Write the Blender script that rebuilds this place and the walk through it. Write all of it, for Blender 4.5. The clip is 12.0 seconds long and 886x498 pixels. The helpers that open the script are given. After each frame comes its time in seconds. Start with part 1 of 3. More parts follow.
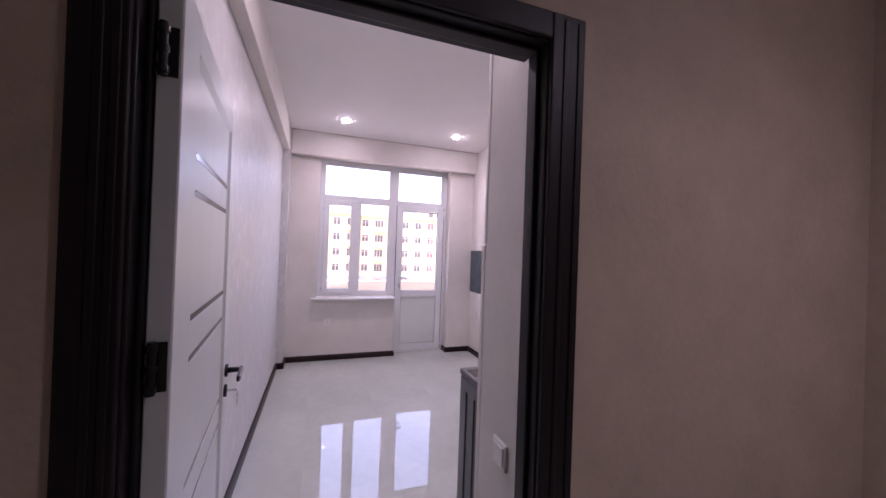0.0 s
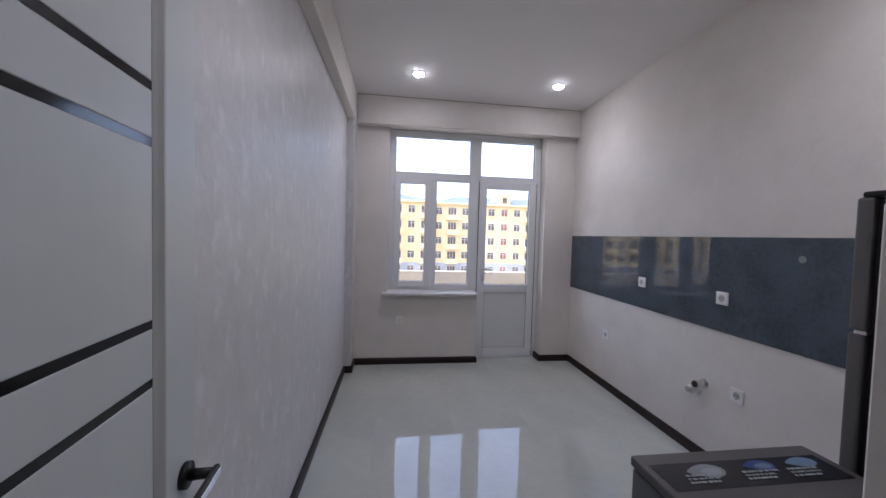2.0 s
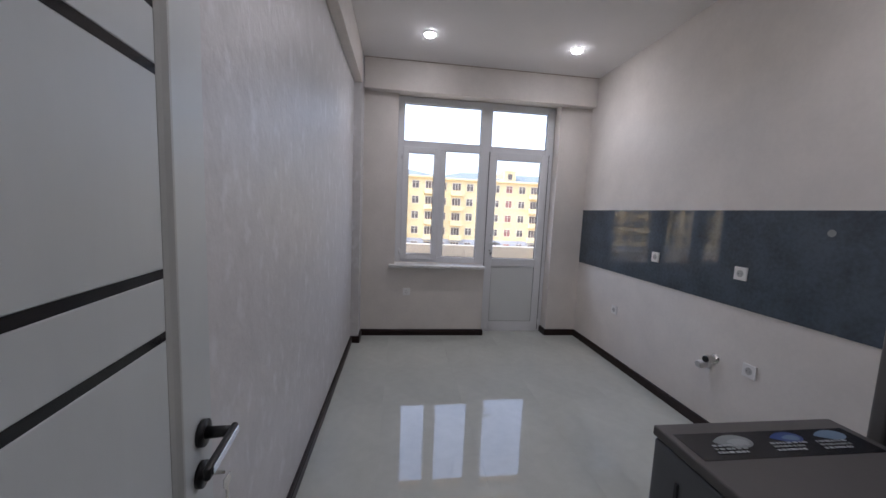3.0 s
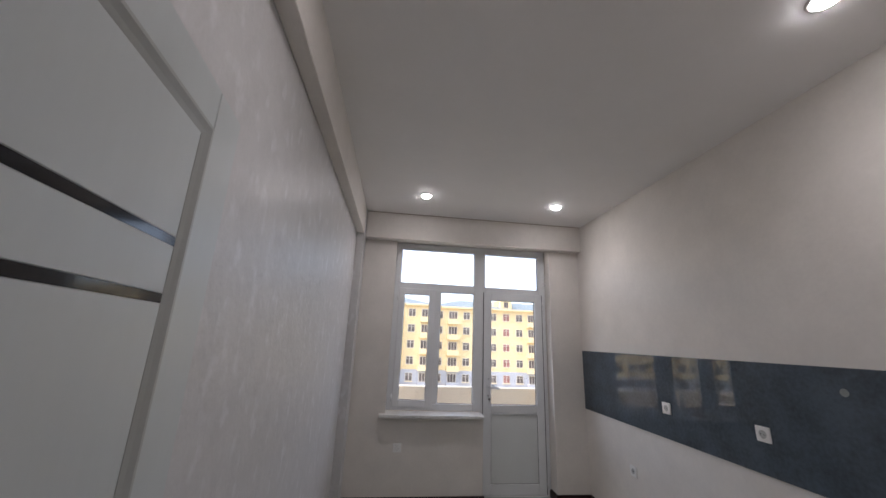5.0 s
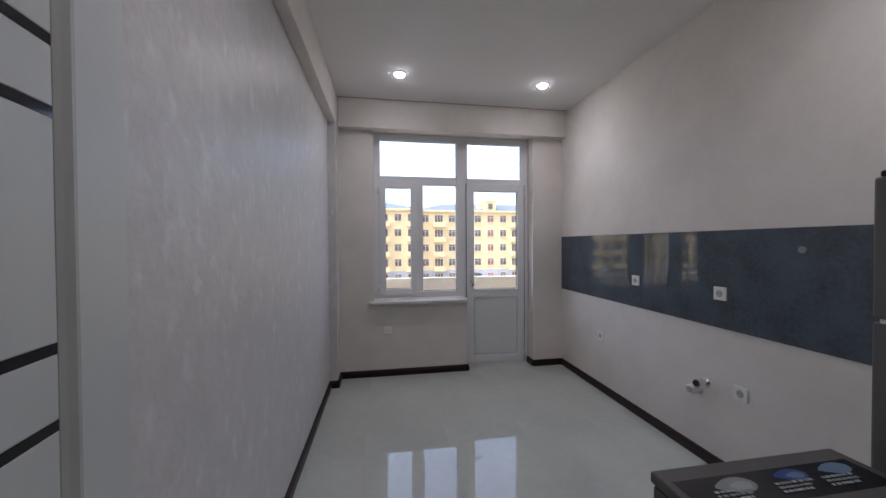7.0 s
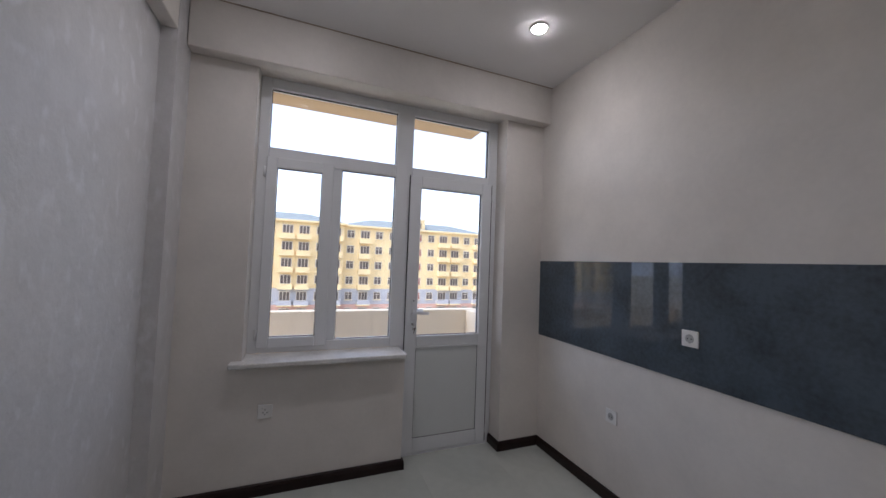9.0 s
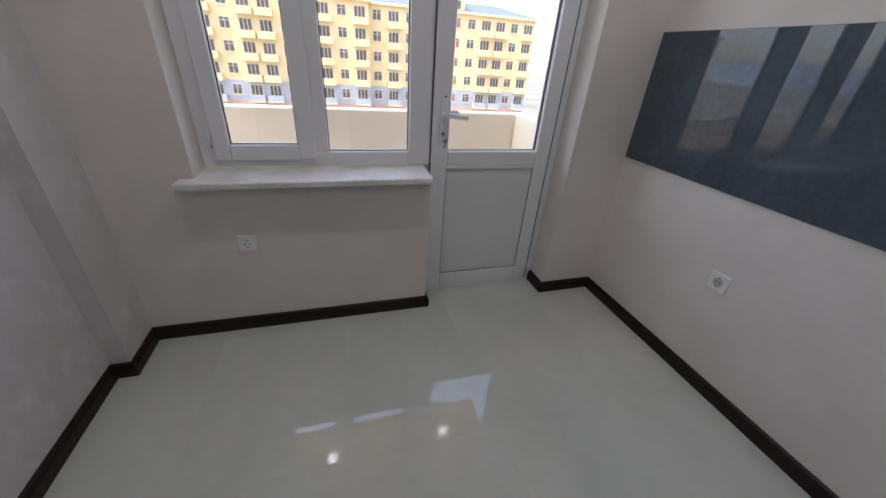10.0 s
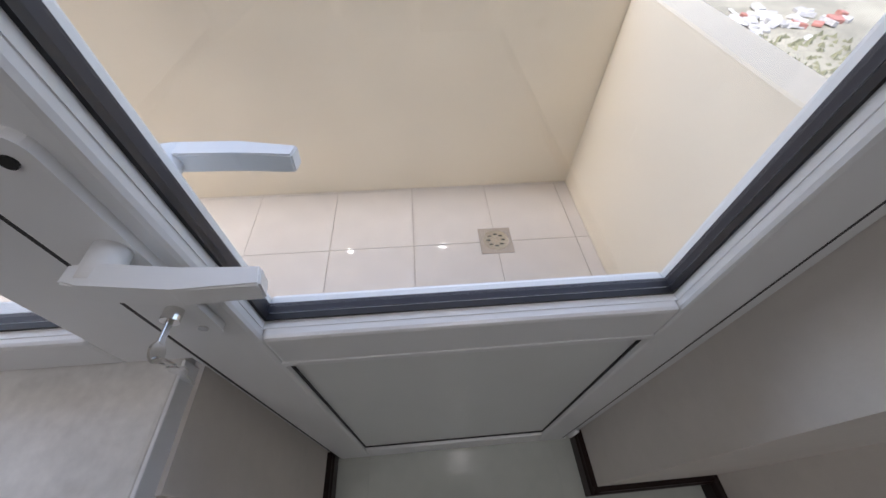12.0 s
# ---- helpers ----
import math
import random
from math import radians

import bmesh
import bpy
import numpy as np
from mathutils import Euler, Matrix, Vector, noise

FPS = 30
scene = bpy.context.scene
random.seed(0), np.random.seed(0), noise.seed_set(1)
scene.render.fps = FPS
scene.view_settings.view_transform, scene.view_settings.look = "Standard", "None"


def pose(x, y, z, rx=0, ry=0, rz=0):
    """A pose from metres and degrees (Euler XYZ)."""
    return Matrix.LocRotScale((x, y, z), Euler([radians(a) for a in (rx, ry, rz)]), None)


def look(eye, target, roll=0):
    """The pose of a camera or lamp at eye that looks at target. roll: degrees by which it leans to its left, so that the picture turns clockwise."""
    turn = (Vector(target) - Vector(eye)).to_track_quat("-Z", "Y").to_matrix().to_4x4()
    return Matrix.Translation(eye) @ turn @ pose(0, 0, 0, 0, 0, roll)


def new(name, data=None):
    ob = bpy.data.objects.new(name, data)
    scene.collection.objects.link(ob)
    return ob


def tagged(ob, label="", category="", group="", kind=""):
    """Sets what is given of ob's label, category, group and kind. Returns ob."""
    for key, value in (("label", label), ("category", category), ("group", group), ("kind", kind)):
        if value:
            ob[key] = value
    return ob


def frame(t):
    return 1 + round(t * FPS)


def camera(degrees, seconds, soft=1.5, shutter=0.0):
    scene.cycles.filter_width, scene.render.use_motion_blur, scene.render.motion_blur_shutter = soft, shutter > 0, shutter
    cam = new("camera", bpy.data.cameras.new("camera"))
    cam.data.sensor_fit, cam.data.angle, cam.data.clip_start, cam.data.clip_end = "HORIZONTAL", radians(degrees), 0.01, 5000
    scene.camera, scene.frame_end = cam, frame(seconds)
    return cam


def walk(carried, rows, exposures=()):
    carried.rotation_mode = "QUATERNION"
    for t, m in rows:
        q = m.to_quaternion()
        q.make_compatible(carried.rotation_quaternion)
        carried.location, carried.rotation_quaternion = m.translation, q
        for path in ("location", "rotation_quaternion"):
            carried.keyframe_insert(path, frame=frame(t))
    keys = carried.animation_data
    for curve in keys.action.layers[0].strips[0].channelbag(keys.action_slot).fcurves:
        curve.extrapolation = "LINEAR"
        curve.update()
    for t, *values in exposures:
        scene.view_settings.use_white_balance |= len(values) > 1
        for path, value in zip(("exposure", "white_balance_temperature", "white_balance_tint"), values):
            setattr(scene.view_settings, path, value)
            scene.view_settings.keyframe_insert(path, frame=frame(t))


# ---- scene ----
cam = camera(103.3, 12.0)
PATH = [
    (0, (0.41, 0.932, 1.511), (1.073, 2.819, 1.522), 2.0),
    (0.5, (0.447, 1.214, 1.508), (0.807, 3.181, 1.516), 2.9),
    (1, (0.476, 1.471, 1.502), (0.736, 3.453, 1.469), 1.7),
    (1.5, (0.464, 1.723, 1.498), (0.853, 3.684, 1.454), 1.3),
    (2, (0.478, 1.836, 1.489), (0.743, 3.817, 1.414), 1.6),
    (2.5, (0.445, 1.872, 1.46), (0.667, 3.855, 1.322), 1.3),
    (2.7, (0.435, 1.882, 1.436), (0.663, 3.857, 1.214), 2.0),
    (4.3, (0.433, 1.933, 1.513), (0.733, 3.906, 1.643), 2.2),
    (4.5, (0.435, 1.925, 1.534), (0.731, 3.889, 1.773), 2.3),
    (5, (0.442, 1.875, 1.586), (0.675, 3.796, 2.09), 2.3),
    (5.5, (0.449, 1.855, 1.581), (0.739, 3.779, 2.042), 2.0),
    (6, (0.45, 1.869, 1.521), (0.811, 3.827, 1.71), 1.0),
    (6.5, (0.462, 1.889, 1.47), (0.812, 3.858, 1.482), 0.5),
    (7, (0.491, 1.955, 1.458), (0.826, 3.926, 1.427), -0.3),
    (7.5, (0.488, 2.251, 1.462), (0.914, 4.205, 1.449), 1.2),
    (7.7, (0.486, 2.433, 1.489), (1.0, 4.366, 1.501), 1.8),
    (9.3, (0.775, 3.61, 1.471), (1.51, 5.465, 1.555), 2.1),
    (9.5, (0.81, 3.783, 1.441), (1.494, 5.656, 1.281), 2.4),
    (10, (0.981, 4.182, 1.356), (1.52, 5.851, 0.394), 4.2),
    (10.5, (1.207, 4.645, 1.32), (1.866, 5.955, -0.04), 7.9),
    (11, (1.494, 5.048, 1.335), (1.9, 6.42, -0.063), 0.5),
    (11.5, (1.666, 5.464, 1.313), (2.155, 6.802, -0.091), 6.8),
    (12, (1.76, 5.804, 1.313), (1.877, 7.046, -0.251), 0.9),
]
EXPO = [(0.0, 2.93, 6050, 46), (0.6, 2.93, 5850, 36), (1.1, 2.65, 5750, 29), (1.6, 2.3, 5750, 25), (2.5, 2.1, 5850, 21),
        (4.5, 2.0, 6200, 20), (5.5, 1.95, 6250, 18), (6.5, 1.9, 6000, 20), (7.7, 1.95, 6000, 20), (9.5, 1.62, 6100, 19),
        (10.0, 2.0, 6150, 18), (10.5, 2.6, 6100, 17), (11.0, 2.4, 6150, 17), (11.5, 1.95, 6200, 17), (12.0, 1.77, 6200, 17)]
walk(cam, [(t, look(eye, target, roll)) for t, eye, target, roll in PATH], EXPO)

# ---- light: hazy daylight from the balcony side, four ceiling downlights, an added hall fill ----
world = bpy.data.worlds.new("world")
scene.world = world
world.use_nodes = True
wn = world.node_tree
for n in list(wn.nodes):
    wn.nodes.remove(n)
sky = wn.nodes.new("ShaderNodeTexSky")
sky.sky_type = "NISHITA"
sky.sun_disc = False
sky.sun_elevation = radians(57)
sky.sun_rotation = radians(-101)
sky.air_density, sky.dust_density, sky.ozone_density = 1.1, 2.5, 3.0
bg = wn.nodes.new("ShaderNodeBackground")
bg.inputs[1].default_value = 0.15
wo = wn.nodes.new("ShaderNodeOutputWorld")
haze = wn.nodes.new("ShaderNodeHueSaturation")
haze.inputs["Saturation"].default_value, haze.inputs["Value"].default_value = 0.6, 1.1
wn.links.new(sky.outputs[0], haze.inputs["Color"])
wn.links.new(haze.outputs[0], bg.inputs[0])
wn.links.new(bg.outputs[0], wo.inputs[0])
sun = new("sun", bpy.data.lights.new("sun", "SUN"))
sun.data.energy, sun.data.angle, sun.data.color = 1.4, radians(40), (1.0, 0.95, 0.88)
sun.matrix_world = look((-25, 22, 38), (0, 27, 0))
LAMP_W = 1.2
HALL_FILL_W = 1.45


# ---- materials ----
def mat(name, color, rough=0.5, metal=0.0, var=0.08, scale=8.0, bump=0.0, bscale=60.0, coat=0.0, stretch=(1, 1, 1), spec=0.5,
        rvar=0.0, island=0.0, fine=0.0):
    """Painted or natural surface: colour varied at two scales, with relief."""
    m = bpy.data.materials.new(name)
    m.use_nodes = True
    nt = m.node_tree
    b = nt.nodes["Principled BSDF"]
    tc = nt.nodes.new("ShaderNodeTexCoord")
    mp = nt.nodes.new("ShaderNodeMapping")
    mp.inputs["Scale"].default_value = stretch
    nt.links.new(tc.outputs["Object"], mp.inputs[0])
    n1 = nt.nodes.new("ShaderNodeTexNoise")
    n1.inputs["Scale"].default_value, n1.inputs["Detail"].default_value = scale, 5
    n2 = nt.nodes.new("ShaderNodeTexNoise")
    n2.inputs["Scale"].default_value, n2.inputs["Detail"].default_value = scale * 9, 3
    for n in (n1, n2):
        nt.links.new(mp.outputs[0], n.inputs["Vector"])
    add = nt.nodes.new("ShaderNodeMath")
    add.operation = "MULTIPLY_ADD"
    nt.links.new(n2.outputs[0], add.inputs[0])
    add.inputs[1].default_value = 0.35 + fine
    nt.links.new(n1.outputs[0], add.inputs[2])
    rng = nt.nodes.new("ShaderNodeMapRange")
    nt.links.new(add.outputs[0], rng.inputs[0])
    rng.inputs[1].default_value, rng.inputs[2].default_value = 0.45, 0.95
    rng.inputs[3].default_value, rng.inputs[4].default_value = 1 - var, 1 + var
    last = rng.outputs[0]
    if island:
        oi = nt.nodes.new("ShaderNodeObjectInfo")
        r2 = nt.nodes.new("ShaderNodeMapRange")
        nt.links.new(oi.outputs["Random"], r2.inputs[0])
        r2.inputs[3].default_value, r2.inputs[4].default_value = 1 - island, 1 + island
        mu = nt.nodes.new("ShaderNodeMath")
        mu.operation = "MULTIPLY"
        nt.links.new(last, mu.inputs[0])
        nt.links.new(r2.outputs[0], mu.inputs[1])
        last = mu.outputs[0]
    mix = nt.nodes.new("ShaderNodeVectorMath")
    mix.operation = "SCALE"
    mix.inputs[0].default_value = color
    nt.links.new(last, mix.inputs["Scale"])
    nt.links.new(mix.outputs[0], b.inputs["Base Color"])
    b.inputs["Roughness"].default_value, b.inputs["Metallic"].default_value = rough, metal
    b.inputs["Specular IOR Level"].default_value = spec
    b.inputs["Coat Weight"].default_value = coat
    b.inputs["Coat Roughness"].default_value = 0.012
    if rvar:
        r3 = nt.nodes.new("ShaderNodeMapRange")
        nt.links.new(n1.outputs[0], r3.inputs[0])
        r3.inputs[1].default_value, r3.inputs[2].default_value = 0.3, 0.7
        r3.inputs[3].default_value, r3.inputs[4].default_value = max(0.02, rough - rvar), min(1, rough + rvar)
        nt.links.new(r3.outputs[0], b.inputs["Roughness"])
    if bump:
        n3 = nt.nodes.new("ShaderNodeTexNoise")
        n3.inputs["Scale"].default_value, n3.inputs["Detail"].default_value = bscale, 4
        nt.links.new(mp.outputs[0], n3.inputs["Vector"])
        bp = nt.nodes.new("ShaderNodeBump")
        bp.inputs["Strength"].default_value, bp.inputs["Distance"].default_value = bump, 0.004
        nt.links.new(n3.outputs[0], bp.inputs["Height"])
        nt.links.new(bp.outputs[0], b.inputs["Normal"])
    return m


def emit(name, color, strength):
    m = bpy.data.materials.new(name)
    m.use_nodes = True
    b = m.node_tree.nodes["Principled BSDF"]
    b.inputs["Base Color"].default_value = (*color, 1)
    b.inputs["Emission Color"].default_value = (*color, 1)
    b.inputs["Emission Strength"].default_value = strength
    return m


def glass_mat(name, tint):
    m = bpy.data.materials.new(name)
    m.use_nodes = True
    nt = m.node_tree
    nt.nodes.remove(nt.nodes["Principled BSDF"])
    out = nt.nodes["Material Output"]
    t = nt.nodes.new("ShaderNodeBsdfTransparent")
    t.inputs[0].default_value = (*tint, 1)
    g = nt.nodes.new("ShaderNodeBsdfGlossy")
    g.inputs["Roughness"].default_value = 0.0
    lw = nt.nodes.new("ShaderNodeLayerWeight")
    lw.inputs[0].default_value = 0.5
    pw = nt.nodes.new("ShaderNodeMath")
    pw.operation = "POWER"
    nt.links.new(lw.outputs["Facing"], pw.inputs[0])
    pw.inputs[1].default_value = 5.0
    f = nt.nodes.new("ShaderNodeMath")
    f.operation = "MULTIPLY_ADD"
    nt.links.new(pw.outputs[0], f.inputs[0])
    f.inputs[1].default_value, f.inputs[2].default_value = 0.9, 0.045
    mx = nt.nodes.new("ShaderNodeMixShader")
    nt.links.new(f.outputs[0], mx.inputs[0])
    nt.links.new(t.outputs[0], mx.inputs[1])
    nt.links.new(g.outputs[0], mx.inputs[2])
    nt.links.new(mx.outputs[0], out.inputs[0])
    return m


M_WALL = mat("embossed_wallpaper", (0.70, 0.658, 0.612), 0.62, var=0.06, scale=4, bump=0.18, bscale=45)
M_WALL_L = mat("streaked_wallpaper", (0.585, 0.572, 0.568), 0.45, var=0.06, scale=11, bump=0.55, bscale=30, stretch=(1, 1.0, 0.85), rvar=0.10, fine=0.2)
def glint_flecks(m, scale, lo, hi, glint, rough):
    """Glossy flecks scattered over a wallpaper, their glint also painted as paler colour."""
    nt = m.node_tree
    b = nt.nodes["Principled BSDF"]
    tc = nt.nodes.new("ShaderNodeTexCoord")
    mp = nt.nodes.new("ShaderNodeMapping")
    mp.inputs["Scale"].default_value = (1, 1, 0.6)
    nt.links.new(tc.outputs["Object"], mp.inputs[0])
    n = nt.nodes.new("ShaderNodeTexNoise")
    n.inputs["Scale"].default_value, n.inputs["Detail"].default_value = scale, 3
    nt.links.new(mp.outputs[0], n.inputs["Vector"])
    r = nt.nodes.new("ShaderNodeMapRange")
    r.inputs[1].default_value, r.inputs[2].default_value = lo, hi
    nt.links.new(n.outputs[0], r.inputs[0])
    mx = nt.nodes.new("ShaderNodeMix")
    mx.data_type = "RGBA"
    nt.links.new(r.outputs[0], mx.inputs["Factor"])
    nt.links.new(b.inputs["Base Color"].links[0].from_socket, mx.inputs["A"])
    mx.inputs["B"].default_value = (*glint, 1)
    nt.links.new(mx.outputs["Result"], b.inputs["Base Color"])
    rr = nt.nodes.new("ShaderNodeMapRange")
    rr.inputs[3].default_value, rr.inputs[4].default_value = b.inputs["Roughness"].default_value, rough
    nt.links.new(r.outputs[0], rr.inputs[0])
    nt.links.new(rr.outputs[0], b.inputs["Roughness"])
    return m


glint_flecks(M_WALL_L, 15, 0.56, 0.72, (0.68, 0.67, 0.68), 0.34)
M_HALL = mat("hall_wallpaper", (0.50, 0.405, 0.315), 0.65, var=0.12, scale=4, bump=0.4, bscale=50)
M_CEIL = mat("ceiling_paint", (0.80, 0.78, 0.765), 0.7, var=0.02, scale=3)
M_FLOOR = mat("polished_porcelain", (0.49, 0.515, 0.475), 0.004, var=0.10, scale=1.7, spec=1.0, island=0.02)
M_GROUT = mat("grout", (0.44, 0.46, 0.42), 0.4)
M_BASE = mat("dark_brown_skirting", (0.018, 0.009, 0.008), 0.4, spec=0.25, var=0.2, scale=10, stretch=(1, 1, 6))
M_PVC = mat("white_pvc", (0.74, 0.75, 0.76), 0.3, var=0.02, scale=3)
M_PVC_P = mat("white_pvc_panel", (0.68, 0.70, 0.69), 0.4, var=0.02, scale=3)
M_GASK = mat("black_rubber", (0.012, 0.012, 0.016), 0.5)
M_SPACER = mat("glazing_spacer", (0.03, 0.03, 0.04), 0.5, metal=0.2)
M_SILL = mat("marbled_sill", (0.66, 0.65, 0.63), 0.35, var=0.20, scale=7, fine=0.1)
M_GLASS = glass_mat("window_glass", (0.95, 0.97, 0.97))
M_FRAME = mat("dark_wenge", (0.012, 0.009, 0.011), 0.45, spec=0.3, var=0.25, scale=6, stretch=(6, 6, 0.6), bump=0.1, bscale=80)
M_LEAF = mat("white_door_film", (0.56, 0.59, 0.585), 0.42, var=0.025, scale=5, stretch=(2, 2, 0.4))
M_BEAD = mat("grey_door_moulding", (0.43, 0.44, 0.42), 0.4, var=0.03)
M_STRIP = mat("black_glass_strip", (0.006, 0.007, 0.010), 0.10, var=0.1, spec=0.4)
M_BLACK = mat("black_metal", (0.012, 0.012, 0.013), 0.35, metal=0.3)
M_CHROME = mat("chrome", (0.75, 0.74, 0.72), 0.18, metal=1.0, var=0.03)
M_SPLASH = mat("slate_blue_splashback", (0.055, 0.073, 0.092), 0.008, var=0.34, scale=5, spec=0.6, fine=0.25)
M_SOCK = mat("white_socket_plastic", (0.78, 0.77, 0.75), 0.3, var=0.02)
M_SOCKIN = mat("socket_well", (0.42, 0.42, 0.41), 0.45)
M_HOLE = mat("socket_hole", (0.03, 0.03, 0.03), 0.6)
M_GREY = mat("dark_grey_steel", (0.13, 0.125, 0.122), 0.36, metal=0.25, var=0.06, scale=6)
M_WASH = mat("grey_washer_enamel", (0.10, 0.105, 0.115), 0.33, metal=0.3, var=0.05, scale=6)
M_WASHT = mat("grey_washer_top", (0.085, 0.08, 0.077), 0.42, var=0.06)
M_STICK = mat("black_sticker", (0.012, 0.012, 0.015), 0.25)
M_BLUE = mat("blue_print", (0.02, 0.045, 0.17), 0.3, var=0.2)
M_LBLUE = mat("pale_blue_print", (0.13, 0.20, 0.29), 0.3, var=0.2)
M_LGREY = mat("pale_grey_print", (0.20, 0.225, 0.225), 0.35, var=0.2)
M_WHITE = mat("white_print", (0.30, 0.32, 0.34), 0.4)
M_PARA = mat("cream_balcony_render", (0.82, 0.72, 0.56), 0.8, var=0.05, scale=3, bump=0.15, bscale=90)
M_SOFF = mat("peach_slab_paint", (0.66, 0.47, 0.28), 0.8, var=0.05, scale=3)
M_BTILE = mat("beige_balcony_tile", (0.66, 0.60, 0.54), 0.45, var=0.07, scale=9, island=0.03)
M_BGROUT = mat("balcony_grout", (0.40, 0.34, 0.28), 0.9)
M_LENS = emit("lamp_lens", (1.0, 0.98, 0.94), 30.0)
M_YEL = mat("yellow_facade", (0.82, 0.63, 0.34), 0.85, var=0.06, scale=0.6)
M_YEL2 = mat("pale_yellow_balcony", (0.83, 0.66, 0.38), 0.85, var=0.05, scale=0.6)
M_GREYF = mat("grey_facade", (0.46, 0.45, 0.46), 0.85, var=0.08, scale=0.6)
M_PINK = mat("brick_pink_facade", (0.62, 0.38, 0.30), 0.85, var=0.12, scale=1.0)
M_ROOF = mat("blue_grey_roof", (0.16, 0.19, 0.19), 0.7, var=0.08, scale=0.5)
M_WIN = mat("far_window_glass", (0.13, 0.10, 0.085), 0.3, var=0.3, scale=0.4)
M_WFR = mat("far_window_frame", (0.68, 0.60, 0.48), 0.6)
M_GROUND = mat("dry_ground", (0.23, 0.21, 0.16), 0.95, var=0.35, scale=0.08, fine=0.2)
M_RUB = mat("rubble", (0.42, 0.40, 0.38), 0.9, var=0.3, scale=2.0, island=0.3)
M_RUBR = mat("red_rubble", (0.34, 0.15, 0.12), 0.9, var=0.3, scale=2.0)
M_GAP_SHADE = mat("painted_gap_shade", (0.36, 0.29, 0.23), 0.8, var=0.2, scale=20)


# ---- mesh helpers ----
def box(bm, x0, x1, y0, y1, z0, z1, bev=0.0, seg=1):
    ret = bmesh.ops.create_cube(bm, size=1.0)
    vs = ret["verts"]
    bmesh.ops.scale(bm, vec=(x1 - x0, y1 - y0, z1 - z0), verts=vs)
    bmesh.ops.translate(bm, vec=((x0 + x1) / 2, (y0 + y1) / 2, (z0 + z1) / 2), verts=vs)
    if bev:
        es = {e for v in vs for e in v.link_edges}
        bmesh.ops.bevel(bm, geom=list(es), offset=bev, segments=seg, affect="EDGES", profile=0.5)


def cyl(bm, r0, r1, depth, m, seg=24):
    """A closed cylinder or cone of that depth along local z, centred, at pose m."""
    bmesh.ops.create_cone(bm, cap_ends=True, segments=seg, radius1=r0, radius2=r1, depth=depth, matrix=m)


def prism(bm, outline, z0, z1, m=Matrix()):
    """Extrudes a flat outline of (x, y) from z0 to z1."""
    lo = [bm.verts.new(m @ Vector((x, y, z0))) for x, y in outline]
    hi = [bm.verts.new(m @ Vector((x, y, z1))) for x, y in outline]
    n = len(outline)
    bm.faces.new(lo[::-1])
    bm.faces.new(hi)
    for i in range(n):
        bm.faces.new((lo[i], lo[(i + 1) % n], hi[(i + 1) % n], hi[i]))


def tube(bm, points, r, seg=10):
    """A round bar along points."""
    rings = []
    for i, p in enumerate(points):
        a, b = Vector(points[max(0, i - 1)]), Vector(points[min(len(points) - 1, i + 1)])
        q = (b - a).to_track_quat("Z", "Y").to_matrix()
        rings.append([bm.verts.new(Vector(p) + q @ Vector((r * math.cos(k * 2 * math.pi / seg), r * math.sin(k * 2 * math.pi / seg), 0))) for k in range(seg)])
    for u, v in zip(rings, rings[1:]):
        for k in range(seg):
            bm.faces.new((u[k], u[(k + 1) % seg], v[(k + 1) % seg], v[k]))
    bm.faces.new(rings[0][::-1])
    bm.faces.new(rings[-1])


def mesh_of(name, bm, material, smooth=False):
    bmesh.ops.recalc_face_normals(bm, faces=bm.faces)
    me = bpy.data.meshes.new(name)
    bm.to_mesh(me)
    bm.free()
    me.materials.append(material)
    if smooth:
        for p in me.polygons:
            p.use_smooth = True
    return me


def part(name, bm, material, parent=None, label="", smooth=False):
    ob = new(name, mesh_of(name, bm, material, smooth))
    if parent:
        ob.parent = parent
    if label:
        ob["label"] = label
    return ob


def boxpart(name, dims, material, parent=None, bev=0.0, label="", seg=1):
    bm = bmesh.new()
    box(bm, *dims, bev, seg)
    return part(name, bm, material, parent, label)


def thing(name, m, label, category, group="", kind=""):
    ob = new(name)
    ob.matrix_world = m
    ob.empty_display_size = 0.1
    return tagged(ob, label, category, group, kind)


def struct(name, dims_list, material, label, category="wall", bev=0.0):
    bm = bmesh.new()
    for d in dims_list:
        box(bm, *d, bev)
    return tagged(part(name, bm, material), label, category, kind="structure")


# ---- the room's shell ----
XL, XR, YW, ZC = -0.055, 2.605, 5.862, 3.0
XJ, YJ = 0.023, 5.63
Y_FR = 6.015
BEAM_Y, BEAM_Z = 5.768, 2.69
DY0, DY1 = 1.735, 1.86
OX0, OX1, OZ = 0.078, 0.972, 2.085
YB = 2.138
WX0, WX1 = 0.388, 2.235

struct("wall_west", [(XL - 0.15, XL, DY1, YJ, 0, ZC), (XL - 0.15, XJ, YJ, YW, 0, ZC)], M_WALL_L, "pale wallpapered long wall with streaked relief and painted glints")
struct("wall_east", [(XR, XR + 0.15, YB, YW + 0.25, 0, ZC)], M_WALL, "pale beige wallpapered kitchen wall behind the splashback")
struct("wall_north", [(XL - 0.15, WX0, YW, YW + 0.25, 0, ZC), (WX1, XR, YW, YW + 0.25, 0, ZC),
                      (WX0, WX1, YW, YW + 0.25, 2.715, ZC), (WX0, 1.432, YW, YW + 0.25, 0, 0.80)], M_WALL, "beige wallpapered wall round the balcony window")
struct("wall_south", [(XL - 0.15, OX0 - 0.05, DY0, DY1, 0, ZC), (OX1 + 0.05, XR + 0.15, DY0, DY1, 0, ZC), (OX0 - 0.05, OX1 + 0.05, DY0, DY1, OZ + 0.05, ZC)],
       M_HALL, "brownish wallpapered wall with the doorway in it")
